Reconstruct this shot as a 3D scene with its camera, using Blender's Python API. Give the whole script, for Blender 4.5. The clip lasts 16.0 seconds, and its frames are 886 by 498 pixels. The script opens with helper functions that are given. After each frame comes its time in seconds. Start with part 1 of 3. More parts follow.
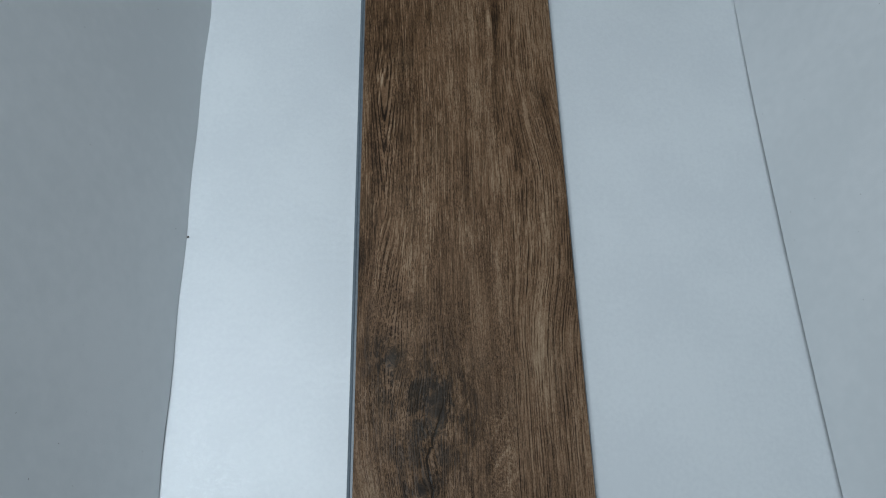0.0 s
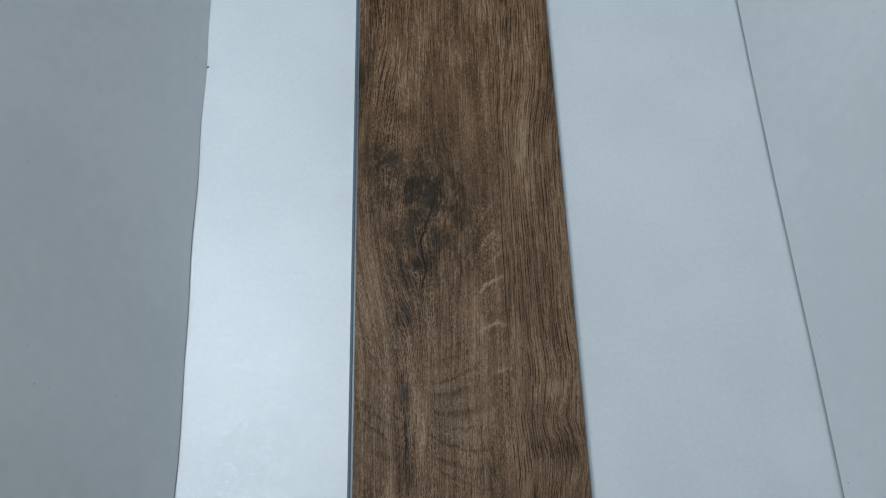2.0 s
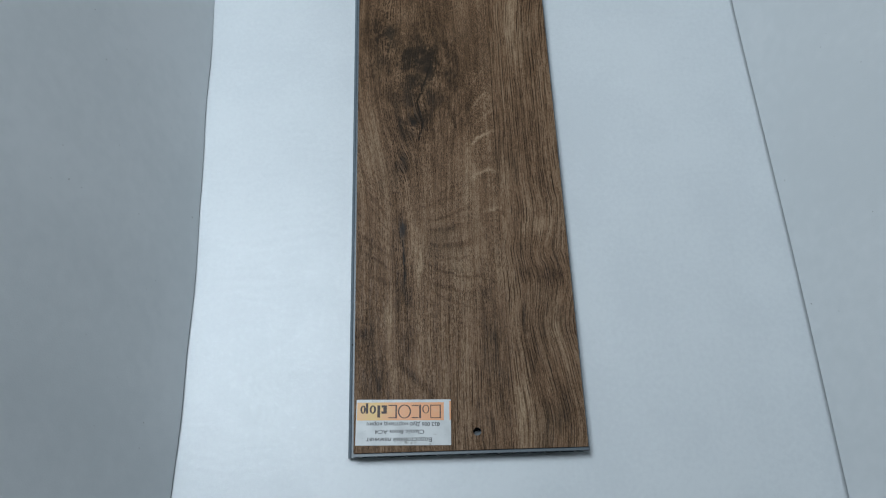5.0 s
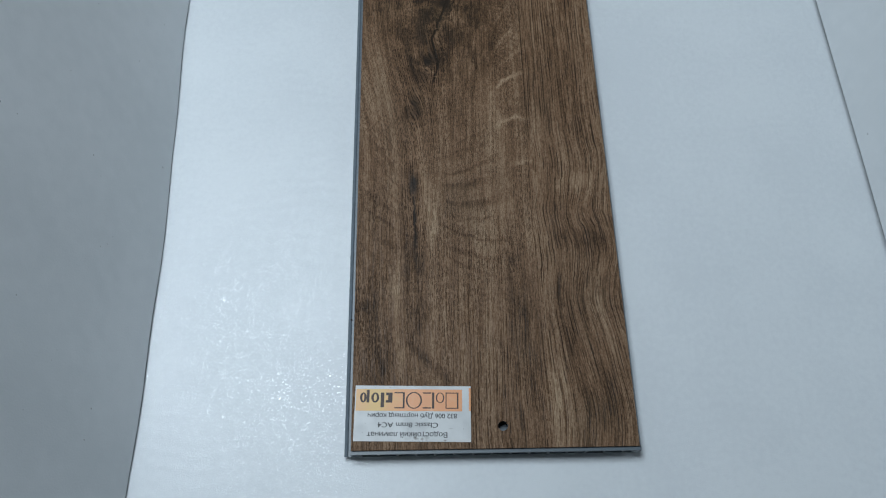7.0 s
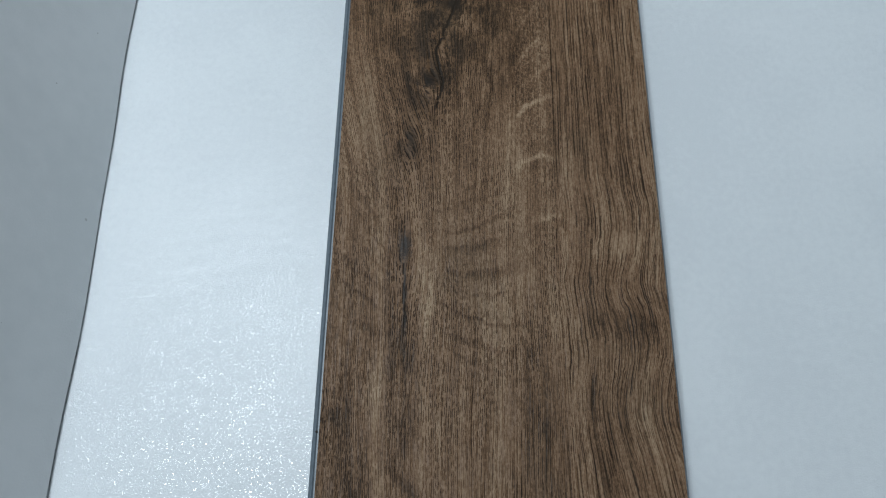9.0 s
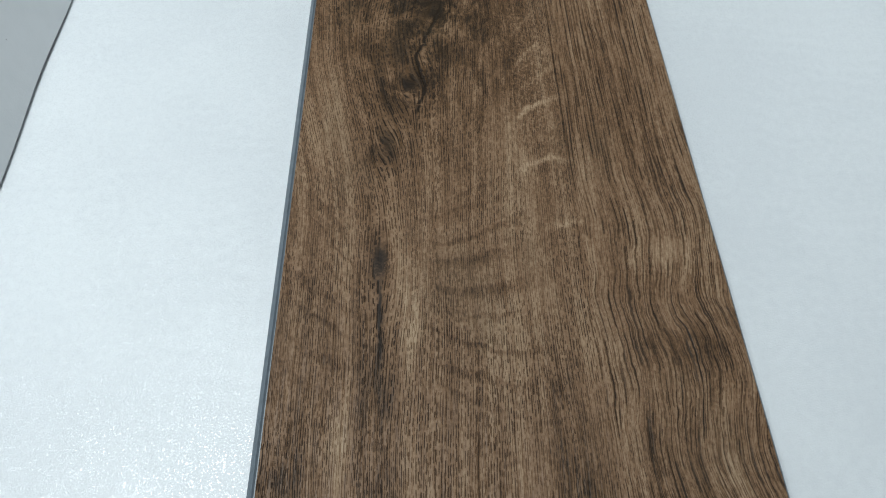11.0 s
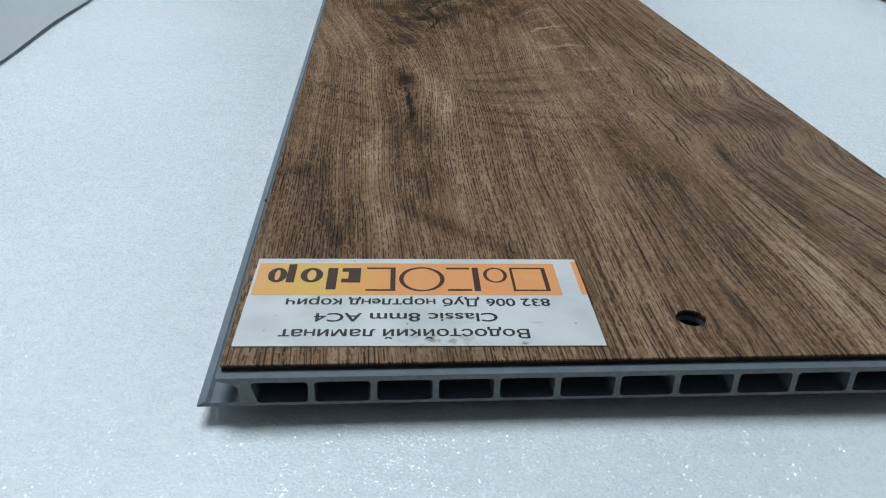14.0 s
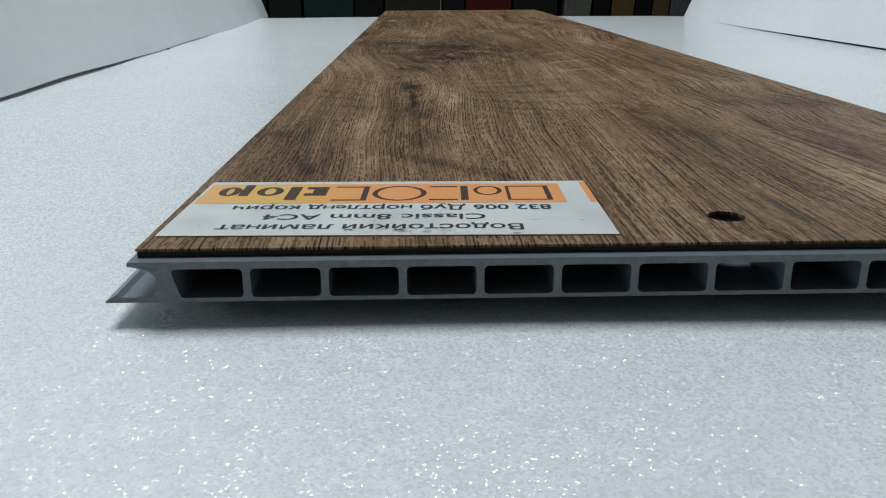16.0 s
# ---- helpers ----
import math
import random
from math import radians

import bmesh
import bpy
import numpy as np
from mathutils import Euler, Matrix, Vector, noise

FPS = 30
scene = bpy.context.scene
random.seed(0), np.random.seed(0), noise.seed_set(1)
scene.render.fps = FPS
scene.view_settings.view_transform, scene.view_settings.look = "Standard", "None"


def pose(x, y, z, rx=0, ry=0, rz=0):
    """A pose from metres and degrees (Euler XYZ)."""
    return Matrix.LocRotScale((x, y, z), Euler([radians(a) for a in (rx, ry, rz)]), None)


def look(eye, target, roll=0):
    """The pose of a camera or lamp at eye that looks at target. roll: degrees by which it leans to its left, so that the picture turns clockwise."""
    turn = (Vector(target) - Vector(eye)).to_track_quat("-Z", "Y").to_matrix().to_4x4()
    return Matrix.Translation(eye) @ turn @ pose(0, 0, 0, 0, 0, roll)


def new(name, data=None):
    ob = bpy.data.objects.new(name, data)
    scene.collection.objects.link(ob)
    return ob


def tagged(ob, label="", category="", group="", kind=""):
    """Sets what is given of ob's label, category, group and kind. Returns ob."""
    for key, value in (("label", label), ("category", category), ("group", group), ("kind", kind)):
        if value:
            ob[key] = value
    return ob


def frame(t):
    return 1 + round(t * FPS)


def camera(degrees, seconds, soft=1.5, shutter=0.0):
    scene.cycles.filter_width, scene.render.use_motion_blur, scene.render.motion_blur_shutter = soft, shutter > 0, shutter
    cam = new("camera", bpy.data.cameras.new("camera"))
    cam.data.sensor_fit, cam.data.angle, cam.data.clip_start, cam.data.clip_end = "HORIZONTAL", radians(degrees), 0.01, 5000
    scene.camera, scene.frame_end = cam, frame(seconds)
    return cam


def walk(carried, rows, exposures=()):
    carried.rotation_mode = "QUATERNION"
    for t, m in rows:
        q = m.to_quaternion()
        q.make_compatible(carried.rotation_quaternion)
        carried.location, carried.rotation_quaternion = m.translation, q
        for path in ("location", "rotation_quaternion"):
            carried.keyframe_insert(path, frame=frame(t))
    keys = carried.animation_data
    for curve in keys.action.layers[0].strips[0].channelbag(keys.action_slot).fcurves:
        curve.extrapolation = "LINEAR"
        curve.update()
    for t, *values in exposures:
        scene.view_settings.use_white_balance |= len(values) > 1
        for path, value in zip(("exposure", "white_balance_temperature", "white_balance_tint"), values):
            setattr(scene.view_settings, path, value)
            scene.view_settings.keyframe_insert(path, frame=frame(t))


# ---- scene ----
cam = camera(56.7, 16.0, soft=1.15)
PATH = [
    (0, (0.028, 0.199, 0.63), (0.151, 1.055, -1.173), 7.8),
    (0.5, (0.028, 0.162, 0.637), (0.151, 0.995, -1.177), 7.7),
    (1, (0.042, 0.119, 0.641), (0.127, 0.932, -1.184), 4.9),
    (1.5, (0.051, 0.079, 0.644), (0.112, 0.872, -1.191), 3.2),
    (2, (0.06, 0.042, 0.65), (0.099, 0.818, -1.193), 1.5),
    (2.5, (0.064, 0.015, 0.663), (0.094, 0.764, -1.192), 0.8),
    (3, (0.074, -0.017, 0.669), (0.081, 0.741, -1.182), -1.3),
    (3.5, (0.062, -0.05, 0.67), (0.108, 0.729, -1.172), 1.8),
    (4, (0.063, -0.082, 0.666), (0.112, 0.721, -1.165), 1.8),
    (4.5, (0.055, -0.107, 0.653), (0.121, 0.721, -1.167), 3.0),
    (5, (0.058, -0.12, 0.642), (0.103, 0.71, -1.177), 1.4),
    (5.2, (0.052, -0.126, 0.633), (0.109, 0.713, -1.182), 2.4),
    (7.3, (0.048, -0.091, 0.509), (0.083, 0.759, -1.301), 1.4),
    (7.5, (0.051, -0.072, 0.502), (0.074, 0.746, -1.323), 0.6),
    (8, (0.064, -0.037, 0.473), (0.039, 0.763, -1.36), -2.4),
    (8.5, (0.068, -0.006, 0.447), (0.032, 0.791, -1.388), -2.4),
    (8.7, (0.075, 0.008, 0.436), (0.011, 0.797, -1.4), -4.1),
    (10.8, (0.074, -0.011, 0.298), (0.039, 1.153, -1.328), -3.1),
    (11, (0.065, -0.017, 0.278), (0.071, 1.215, -1.297), -1.1),
    (11.5, (0.045, -0.053, 0.224), (0.141, 1.437, -1.108), 1.7),
    (12, (0.03, -0.078, 0.181), (0.222, 1.533, -0.99), 4.1),
    (12.5, (0.029, -0.104, 0.158), (0.238, 1.558, -0.935), 3.1),
    (13, (0.031, -0.123, 0.139), (0.213, 1.578, -0.897), 2.3),
    (13.5, (0.035, -0.132, 0.12), (0.168, 1.606, -0.859), 1.0),
    (14, (0.031, -0.128, 0.1), (0.173, 1.635, -0.833), 1.7),
    (14.5, (0.035, -0.123, 0.079), (0.1, 1.693, -0.758), 0.1),
    (15, (0.039, -0.12, 0.064), (0.073, 1.731, -0.692), -0.4),
    (15.5, (0.041, -0.117, 0.054), (0.08, 1.772, -0.603), -0.5),
    (16, (0.044, -0.119, 0.047), (0.087, 1.778, -0.584), -0.3),
]
walk(cam, [(t, look(eye, target, roll)) for t, eye, target, roll in PATH],
     exposures=((0, -0.69, 6170, 10), (1, -0.57, 6170, 10), (3, -0.58, 6190, 10), (5, -0.48, 6140, 10), (7.5, -0.49, 6080, 10), (8.5, -0.47, 6120, 10), (11, -0.04, 6570, 10),
                (11.6, -0.06, 6460, 10), (12.5, 0.02, 6250, 10), (13.5, 0.07, 6170, 10), (14.5, 0.06, 6300, 10), (16, 0.05, 6600, 10)))

scene.view_settings.exposure = 0.0

# ---- light ----
world = bpy.data.worlds.new("room_air")
scene.world = world
world.use_nodes = True
world.node_tree.nodes["Background"].inputs[0].default_value = (0.8, 0.9, 1.0, 1)
world.node_tree.nodes["Background"].inputs[1].default_value = 0.02
LAMP = Vector((-0.32, 0.53, 1.45))
lamp_data = bpy.data.lights.new("lamp_light", "AREA")
lamp_data.shape, lamp_data.size, lamp_data.size_y = "RECTANGLE", 0.72, 0.72
lamp_data.energy, lamp_data.color = 22.6, (0.87, 0.96, 1.0)
lamp = new("lamp_light", lamp_data)
lamp.matrix_world = pose(LAMP.x, LAMP.y, LAMP.z - 0.03)

# ---- plan ----
PW, PL = 0.180, 0.905            # decor face of the plank
LEDGE = 0.0023                   # core stands out past the decor at the end
FAR, NEAR = 0.995, -0.32         # ends of the foam lining


def left_edge(y):
    out = 0.034 * min(0.25, max(0.0, y - 0.20)) + 0.012 * max(0.0, y - 0.45) + 0.05 * max(0.0, y - 0.75)
    return -0.1373 - out + 0.0009 * math.sin(y * 17) + 0.0005 * math.sin(y * 53)


def right_edge(y):
    return 0.3776 - 0.007 * y + 0.02 * max(0.0, (y - 0.6) / 0.4) ** 2 + 0.0008 * math.sin(y * 11)


# ---- material helpers ----
PLACES = {}


class Val:
    """A socket with arithmetic."""
    tree = None

    def __init__(self, s):
        self.s = s

    def __add__(self, o): return op("ADD", self, o)
    def __radd__(self, o): return op("ADD", o, self)
    def __sub__(self, o): return op("SUBTRACT", self, o)
    def __rsub__(self, o): return op("SUBTRACT", o, self)
    def __mul__(self, o): return op("MULTIPLY", self, o)
    def __rmul__(self, o): return op("MULTIPLY", o, self)
    def __truediv__(self, o): return op("DIVIDE", self, o)


def plug(socket, v):
    if isinstance(v, Val):
        Val.tree.links.new(v.s, socket)
    else:
        socket.default_value = v


def op(kind, *args):
    n = Val.tree.nodes.new("ShaderNodeMath")
    n.operation = kind
    for i, a in enumerate(args):
        plug(n.inputs[i], a)
    return Val(n.outputs[0])


def smooth(v, lo, hi):
    n = Val.tree.nodes.new("ShaderNodeMapRange")
    n.interpolation_type = "SMOOTHSTEP"
    plug(n.inputs[0], v)
    n.inputs[1].default_value, n.inputs[2].default_value = lo, hi
    return Val(n.outputs[0])


def grainy(a, b, seed, detail=2.0, rough=0.5):
    c = Val.tree.nodes.new("ShaderNodeCombineXYZ")
    plug(c.inputs[0], a), plug(c.inputs[1], b)
    c.inputs[2].default_value = seed * 7.31
    n = Val.tree.nodes.new("ShaderNodeTexNoise")
    n.inputs["Scale"].default_value, n.inputs["Detail"].default_value, n.inputs["Roughness"].default_value = 1.0, detail, rough
    Val.tree.links.new(c.outputs[0], n.inputs["Vector"])
    return Val(n.outputs[0])


def spot(x, y, cx, cy, sx, sy):
    """A soft oval patch, 1 in its middle."""
    key = (Val.tree.name, id(x), id(y))
    if key not in PLACES:
        c = Val.tree.nodes.new("ShaderNodeCombineXYZ")
        plug(c.inputs[0], x), plug(c.inputs[1], y)
        PLACES[key] = (Val(c.outputs[0]), x, y)
    n = Val.tree.nodes.new("ShaderNodeVectorMath")
    n.operation = "MULTIPLY_ADD"
    plug(n.inputs[0], PLACES[key][0])
    n.inputs[1].default_value, n.inputs[2].default_value = (1 / sx, 1 / sy, 0), (-cx / sx, -cy / sy, 0)
    d = Val.tree.nodes.new("ShaderNodeVectorMath")
    d.operation = "DOT_PRODUCT"
    Val.tree.links.new(n.outputs[0], d.inputs[0]), Val.tree.links.new(n.outputs[0], d.inputs[1])
    return op("POWER", 1 / math.e, Val(d.outputs["Value"]))


def bell(v, c, w):
    d = op("MULTIPLY_ADD", v, 1 / w, -c / w)
    return op("POWER", 1 / math.e, d * d)


def ramp(v, stops):
    n = Val.tree.nodes.new("ShaderNodeValToRGB")
    e = n.color_ramp.elements
    while len(e) < len(stops):
        e.new(0.5)
    for el, (p, c) in zip(e, stops):
        el.position, el.color = p, (*c, 1)
    plug(n.inputs[0], v)
    return Val(n.outputs[0])


def mixed(f, a, b):
    n = Val.tree.nodes.new("ShaderNodeMix")
    n.data_type = "RGBA"
    plug(n.inputs[0], f)
    for s, c in ((n.inputs[6], a), (n.inputs[7], b)):
        plug(s, c if isinstance(c, Val) else (*c, 1))
    return Val(n.outputs[2])


def start(name):
    m = bpy.data.materials.new(name)
    m.use_nodes = True
    Val.tree = m.node_tree
    t = m.node_tree.nodes.new("ShaderNodeTexCoord")
    s = m.node_tree.nodes.new("ShaderNodeSeparateXYZ")
    m.node_tree.links.new(t.outputs["Object"], s.inputs[0])
    return m, Val(s.outputs[0]), Val(s.outputs[1]), Val(s.outputs[2]), Val(t.outputs["Object"])


def finish(m, color, rough, height=None, distance=0.0002, strength=1.0, metal=0.0, spec=0.5):
    b = m.node_tree.nodes["Principled BSDF"]
    plug(b.inputs["Base Color"], color if isinstance(color, Val) else (*color, 1))
    plug(b.inputs["Roughness"], rough)
    b.inputs["Metallic"].default_value = metal
    b.inputs["Specular IOR Level"].default_value = spec
    if height is not None:
        n = m.node_tree.nodes.new("ShaderNodeBump")
        n.inputs["Strength"].default_value, n.inputs["Distance"].default_value = strength, distance
        plug(n.inputs["Height"], height)
        m.node_tree.links.new(n.outputs[0], b.inputs["Normal"])
    return m


def noise3(vec, scale, detail=2.0, rough=0.5):
    n = Val.tree.nodes.new("ShaderNodeTexNoise")
    n.inputs["Scale"].default_value, n.inputs["Detail"].default_value, n.inputs["Roughness"].default_value = scale, detail, rough
    plug(n.inputs["Vector"], vec)
    return Val(n.outputs[0])


def plain(name, color, rough=0.6, vary=0.12, scale=40.0, bump=0.0001, spec=0.5, metal=0.0):
    m, x, y, z, v = start(name)
    n = noise3(v, scale, 4.0) * 0.6 + noise3(v, scale * 9, 3.0) * 0.4
    lo, hi = [c * (1 - vary) for c in color], [min(1, c * (1 + vary)) for c in color]
    return finish(m, mixed(smooth(n, 0.3, 0.7), lo, hi), rough + (n - 0.5) * 0.15, n, bump, 1.0, metal, spec)


# knots: x, y, radius, squeeze along the grain
KNOTS = ((0.062, 0.358, 0.0170, 0.42), (0.028, 0.400, 0.0110, 0.45), (0.052, 0.295, 0.0042, 0.5), (0.040, 0.189, 0.0065, 0.30),
         (0.041, 0.256, 0.0032, 0.30), (0.020, 0.652, 0.009, 0.22), (0.018, 0.527, 0.008, 0.3), (0.1005, 0.0075, 0.0026, 0.8))
# dark stains: x, y, half width, half length, depth
DARK = ((0.046, 0.365, 0.042, 0.066, 0.22), (0.080, 0.325, 0.028, 0.065, 0.15), (0.061, 0.362, 0.0110, 0.024, 0.12), (0.027, 0.400, 0.0090, 0.016, 0.13),
        (0.052, 0.296, 0.0042, 0.006, 0.30), (0.042, 0.294, 0.012, 0.014, 0.18), (0.041, 0.254, 0.0075, 0.012, 0.26), (0.0515, 0.250, 0.0025, 0.005, 0.2),
        (0.040, 0.191, 0.0028, 0.014, 0.36), (0.0405, 0.154, 0.0022, 0.014, 0.42), (0.0405, 0.115, 0.0070, 0.022, 0.26), (0.045, 0.085, 0.006, 0.020, 0.18),
        (0.007, 0.096, 0.0080, 0.0050, 0.18), (0.0135, 0.082, 0.0035, 0.018, 0.16), (0.0200, 0.055, 0.0040, 0.020, 0.20), (0.156, 0.144, 0.020, 0.0095, 0.20),
        (0.1040, 0.128, 0.0060, 0.034, 0.17), (0.1120, 0.085, 0.0060, 0.032, 0.15), (0.1370, 0.102, 0.0040, 0.016, 0.14), (0.1430, 0.066, 0.0045, 0.018, 0.14))
UPPER_DARK = ((0.010, 0.520, 0.014, 0.040, 0.22), (0.020, 0.600, 0.006, 0.030, 0.16), (0.014, 0.722, 0.016, 0.045, 0.20), (0.006, 0.468, 0.012, 0.028, 0.20),
              (0.124, 0.735, 0.003, 0.030, 0.34), (0.122, 0.650, 0.004, 0.050, 0.16), (0.165, 0.650, 0.010, 0.012, 0.12), (0.115, 0.532, 0.010, 0.020, 0.16),
              (0.044, 0.620, 0.010, 0.120, 0.10), (0.178, 0.490, 0.008, 0.012, 0.18), (0.045, 0.440, 0.012, 0.026, 0.10), (0.150, 0.025, 0.012, 0.022, 0.12))
LIGHT = ((0.0280, 0.110, 0.0075, 0.016, 0.14), (0.150, 0.188, 0.018, 0.008, 0.13), (0.137, 0.672, 0.005, 0.022, 0.16),
         (0.016, 0.668, 0.006, 0.008, 0.26), (0.091, 0.500, 0.006, 0.028, 0.18), (0.024, 0.545, 0.004, 0.030, 0.14),
         (0.150, 0.400, 0.012, 0.050, 0.12), (0.161, 0.090, 0.006, 0.014, 0.22), (0.030, 0.066, 0.005, 0.014, 0.09),
         (0.053, 0.165, 0.006, 0.026, 0.24), (0.120, 0.738, 0.0025, 0.014, 0.34), (0.046, 0.424, 0.010, 0.016, 0.18), (0.010, 0.300, 0.010, 0.05, 0.08),
         (0.132, 0.030, 0.004, 0.030, 0.14), (0.068, 0.030, 0.004, 0.026, 0.10))
# pale ray flecks: x, y, slope, strength
FLECKS = ((0.1125, 0.2445, 0.28, 0.30), (0.1115, 0.2810, 0.75, 0.32), (0.1090, 0.3170, 1.35, 0.20), (0.1110, 0.3450, 1.5, 0.16), (0.1170, 0.3050, 0.9, 0.14),
          (0.118, 0.206, 0.2, 0.16))


def dashes(u, y, columns, breaks, half, seed, lo=0.47):
    """Open pores: thin broken lines in columns along the grain."""
    k = u * columns
    row = op("FLOOR", k)
    jog = (op("FRACT", op("SINE", row * 91.7) * 437.5) - 0.5) * 0.45
    off = op("ABSOLUTE", k - row - 0.5 + jog)
    gaps = smooth(grainy(row * 3.17, y * breaks, seed, 0.5), lo, lo + 0.06)
    return (1 - smooth(off, half * 0.7, half * 1.9)) * gaps


def oak():
    m, x, y, z, v = start("oak_decor")
    u = x + (grainy(x * 11, y * 3.4, 1) - 0.5) * 0.014 + (grainy(x * 60, y * 16, 2) - 0.5) * 0.0026
    bare, heart = 1.0, 0.0
    for cx, cy, r, k in KNOTS:
        dx, dy = x - cx, (y - cy) * k
        r2 = dx * dx + dy * dy
        inside = op("EXPONENT", r2 * (-1 / (0.50 * r) ** 2))
        bare = bare - inside
        heart = heart + inside
        u = u - dx * (r * r) / (r2 + 1.9 * r * r)
    # the grain leans towards the spine of small knots
    u = u + smooth(y, 0.205, 0.330) * (1 - smooth(x, 0.0, 0.085)) * 0.016
    # a seam parts the calm left of the pattern from the striped right
    right = smooth(x + (grainy(x * 20, y * 5, 11) - 0.5) * 0.005, 0.1225, 0.1265)
    sway = bell(y, 0.208, 0.018) * 0.0026 - bell(y, 0.165, 0.014) * 0.0042 - bell(y, 0.100, 0.022) * 0.0052 + bell(y, 0.018, 0.036) * 0.0080
    sway = sway + (1 - smooth(y, 0.56, 0.69)) * smooth(y, 0.40, 0.50) * 0.0130
    u = u - sway * smooth(x, 0.115, 0.160)
    u = u + (grainy(x * 60, y * 48, 41, 3) - 0.5) * 0.0052 * right * (bell(y, 0.150, 0.060) + 0.12)
    low = (1 - smooth(y + (grainy(x * 50, y * 12, 42) - 0.5) * 0.05, 0.055, 0.125)) * smooth(x, 0.045, 0.075)
    upper = smooth(y, 0.40, 0.52)
    striped = op("MAXIMUM", right, op("MAXIMUM", low * 0.85, upper * 0.35))
    calm = 1 - striped
    tone = smooth(grainy(u * 42, y * 3.0, 3, 3), 0.25, 0.75)
    blot = grainy(x * 34, y * 17, 4, 5, 0.6)
    streak = smooth(grainy(u * 300, y * 9, 5, 3, 0.65), 0.30, 0.70)
    fine = smooth(grainy(u * 1500, y * 60, 6, 2), 0.33, 0.67)
    dust = smooth(grainy(x * 900, y * 700, 44, 2), 0.35, 0.65)
    thick = smooth(grainy(u * 75, y * 14, 12, 3), 0.30, 0.62)
    clear = smooth(bare, 0.25, 0.75)
    pores = dashes(u, y, 1050.0, 270.0, 0.105, 7, 0.45) * (0.55 + thick * 0.45)
    pores = op("MAXIMUM", pores, dashes(u + 0.0003, y, 1650.0, 380.0, 0.13, 22, 0.48) * (0.85 - thick * 0.35))
    pores = pores * clear * (0.55 + smooth(grainy(x * 55, y * 24, 33, 3), 0.34, 0.60) * 0.45)
    # growth bands: a dark porous edge that fades into smooth pale wood
    phase = u * 235.0 + (grainy(u * 60, y * 4.0, 9, 2) - 0.5) * 3.6
    saw = op("FRACT", phase)
    patchy = smooth(grainy(u * 90, y * 22, 57, 3), 0.34, 0.64)
    band = smooth(saw, 0.25, 0.92) * (1 - smooth(saw, 0.93, 1.0)) * (0.25 + patchy * 0.75)
    phase2 = u * 520.0 + (grainy(u * 120, y * 7.0, 46, 2) - 0.5) * 3.0
    hair = bell(op("FRACT", phase2), 0.5, 0.11) * smooth(grainy(u * 260, y * 26, 15), 0.42, 0.56)
    long = dashes(u, y, 420.0, 46.0, 0.11, 23, 0.46) * clear
    t = 0.655 - smooth(y, 0.18, 0.32) * 0.04 + (tone - 0.5) * 0.17 + (blot - 0.5) * 0.36 + (dust - 0.5) * 0.09
    t = t + (streak - 0.5) * (0.17 - right * 0.02) + (fine - 0.5) * (0.05 + striped * 0.06 + upper * 0.10) + right * 0.045
    t = t - pores * (0.26 + calm * 0.20 + band * 0.20) - band * (striped * 0.075 + 0.02) - hair * striped * (0.14 + patchy * 0.22) - long * (striped * 0.19 + 0.04)
    # bright hairlines high up the plank
    t = t + dashes(u + 0.0007, y, 640.0, 38.0, 0.11, 24, 0.52) * upper * (1 - right * 0.6) * 0.20
    vee = op("SQRT", (x - 0.020) * (x - 0.020) + 0.000004) * 2100.0 - y * 170.0 + blot * 7.0
    t = t - smooth(op("SINE", vee), 0.2, 0.95) * spot(x, y, 0.020, 0.620, 0.014, 0.085) * 0.46
    seam = bell(x + (grainy(x * 4, y * 14, 47) - 0.5) * 0.0022, 0.1248, 0.0005)
    t = t - seam * smooth(y, 0.215, 0.245) * (1 - smooth(y, 0.38, 0.43)) * 0.26
    # gnarled wood round the two large knots: wandering dark threads and pale islands
    gx, gy = u + (grainy(x * 110, y * 70, 48, 3) - 0.5) * 0.016, y + (grainy(x * 110, y * 70, 49, 3) - 0.5) * 0.024
    gnarl = grainy(gx * 210, gy * 70, 50, 4, 0.62)
    thread = bell(gnarl, 0.5, 0.028)
    zone = op("MAXIMUM", spot(x, y, 0.060, 0.358, 0.022, 0.034), spot(x, y, 0.027, 0.398, 0.016, 0.026))
    zone = op("MAXIMUM", zone, op("MAXIMUM", spot(x, y, 0.052, 0.294, 0.010, 0.013), spot(x, y, 0.040, 0.190, 0.005, 0.008)))
    t = t - thread * zone * 0.30 + (gnarl - 0.48) * zone * 1.05 - heart * 0.08
    rag = 0.10 + smooth(grainy(u * 190, y * 42, 16, 5, 0.70), 0.32, 0.68) * 1.50
    half, patches = u * 0.5 + x * 0.5, 0.0
    for cx, cy, sx, sy, a in DARK + UPPER_DARK:
        patches = op("MULTIPLY_ADD", spot(half, y, cx, cy, sx, sy), -a, patches)
    for cx, cy, sx, sy, a in LIGHT:
        patches = op("MULTIPLY_ADD", spot(x, y, cx, cy, sx, sy), a, patches)
    t = t + patches * rag * 1.08
    # diagonal shadow of figure below the dark smudge
    diag = bell(x - 0.036 + (y - 0.072) * 0.85 + (blot - 0.5) * 0.012, 0.0, 0.0050) * spot(x, y, 0.046, 0.060, 0.020, 0.024)
    t = t - diag * 0.22
    # feather of dark ray arcs on both sides of the spine
    away = op("ABSOLUTE", x - 0.050)
    feather = (y - 0.163 - (x - 0.084) * (x - 0.084) * 9.0 + (blot - 0.5) * 0.016 + (grainy(x * 90, y * 70, 51) - 0.5) * 0.007) / (away * 13.0 + 1.0)
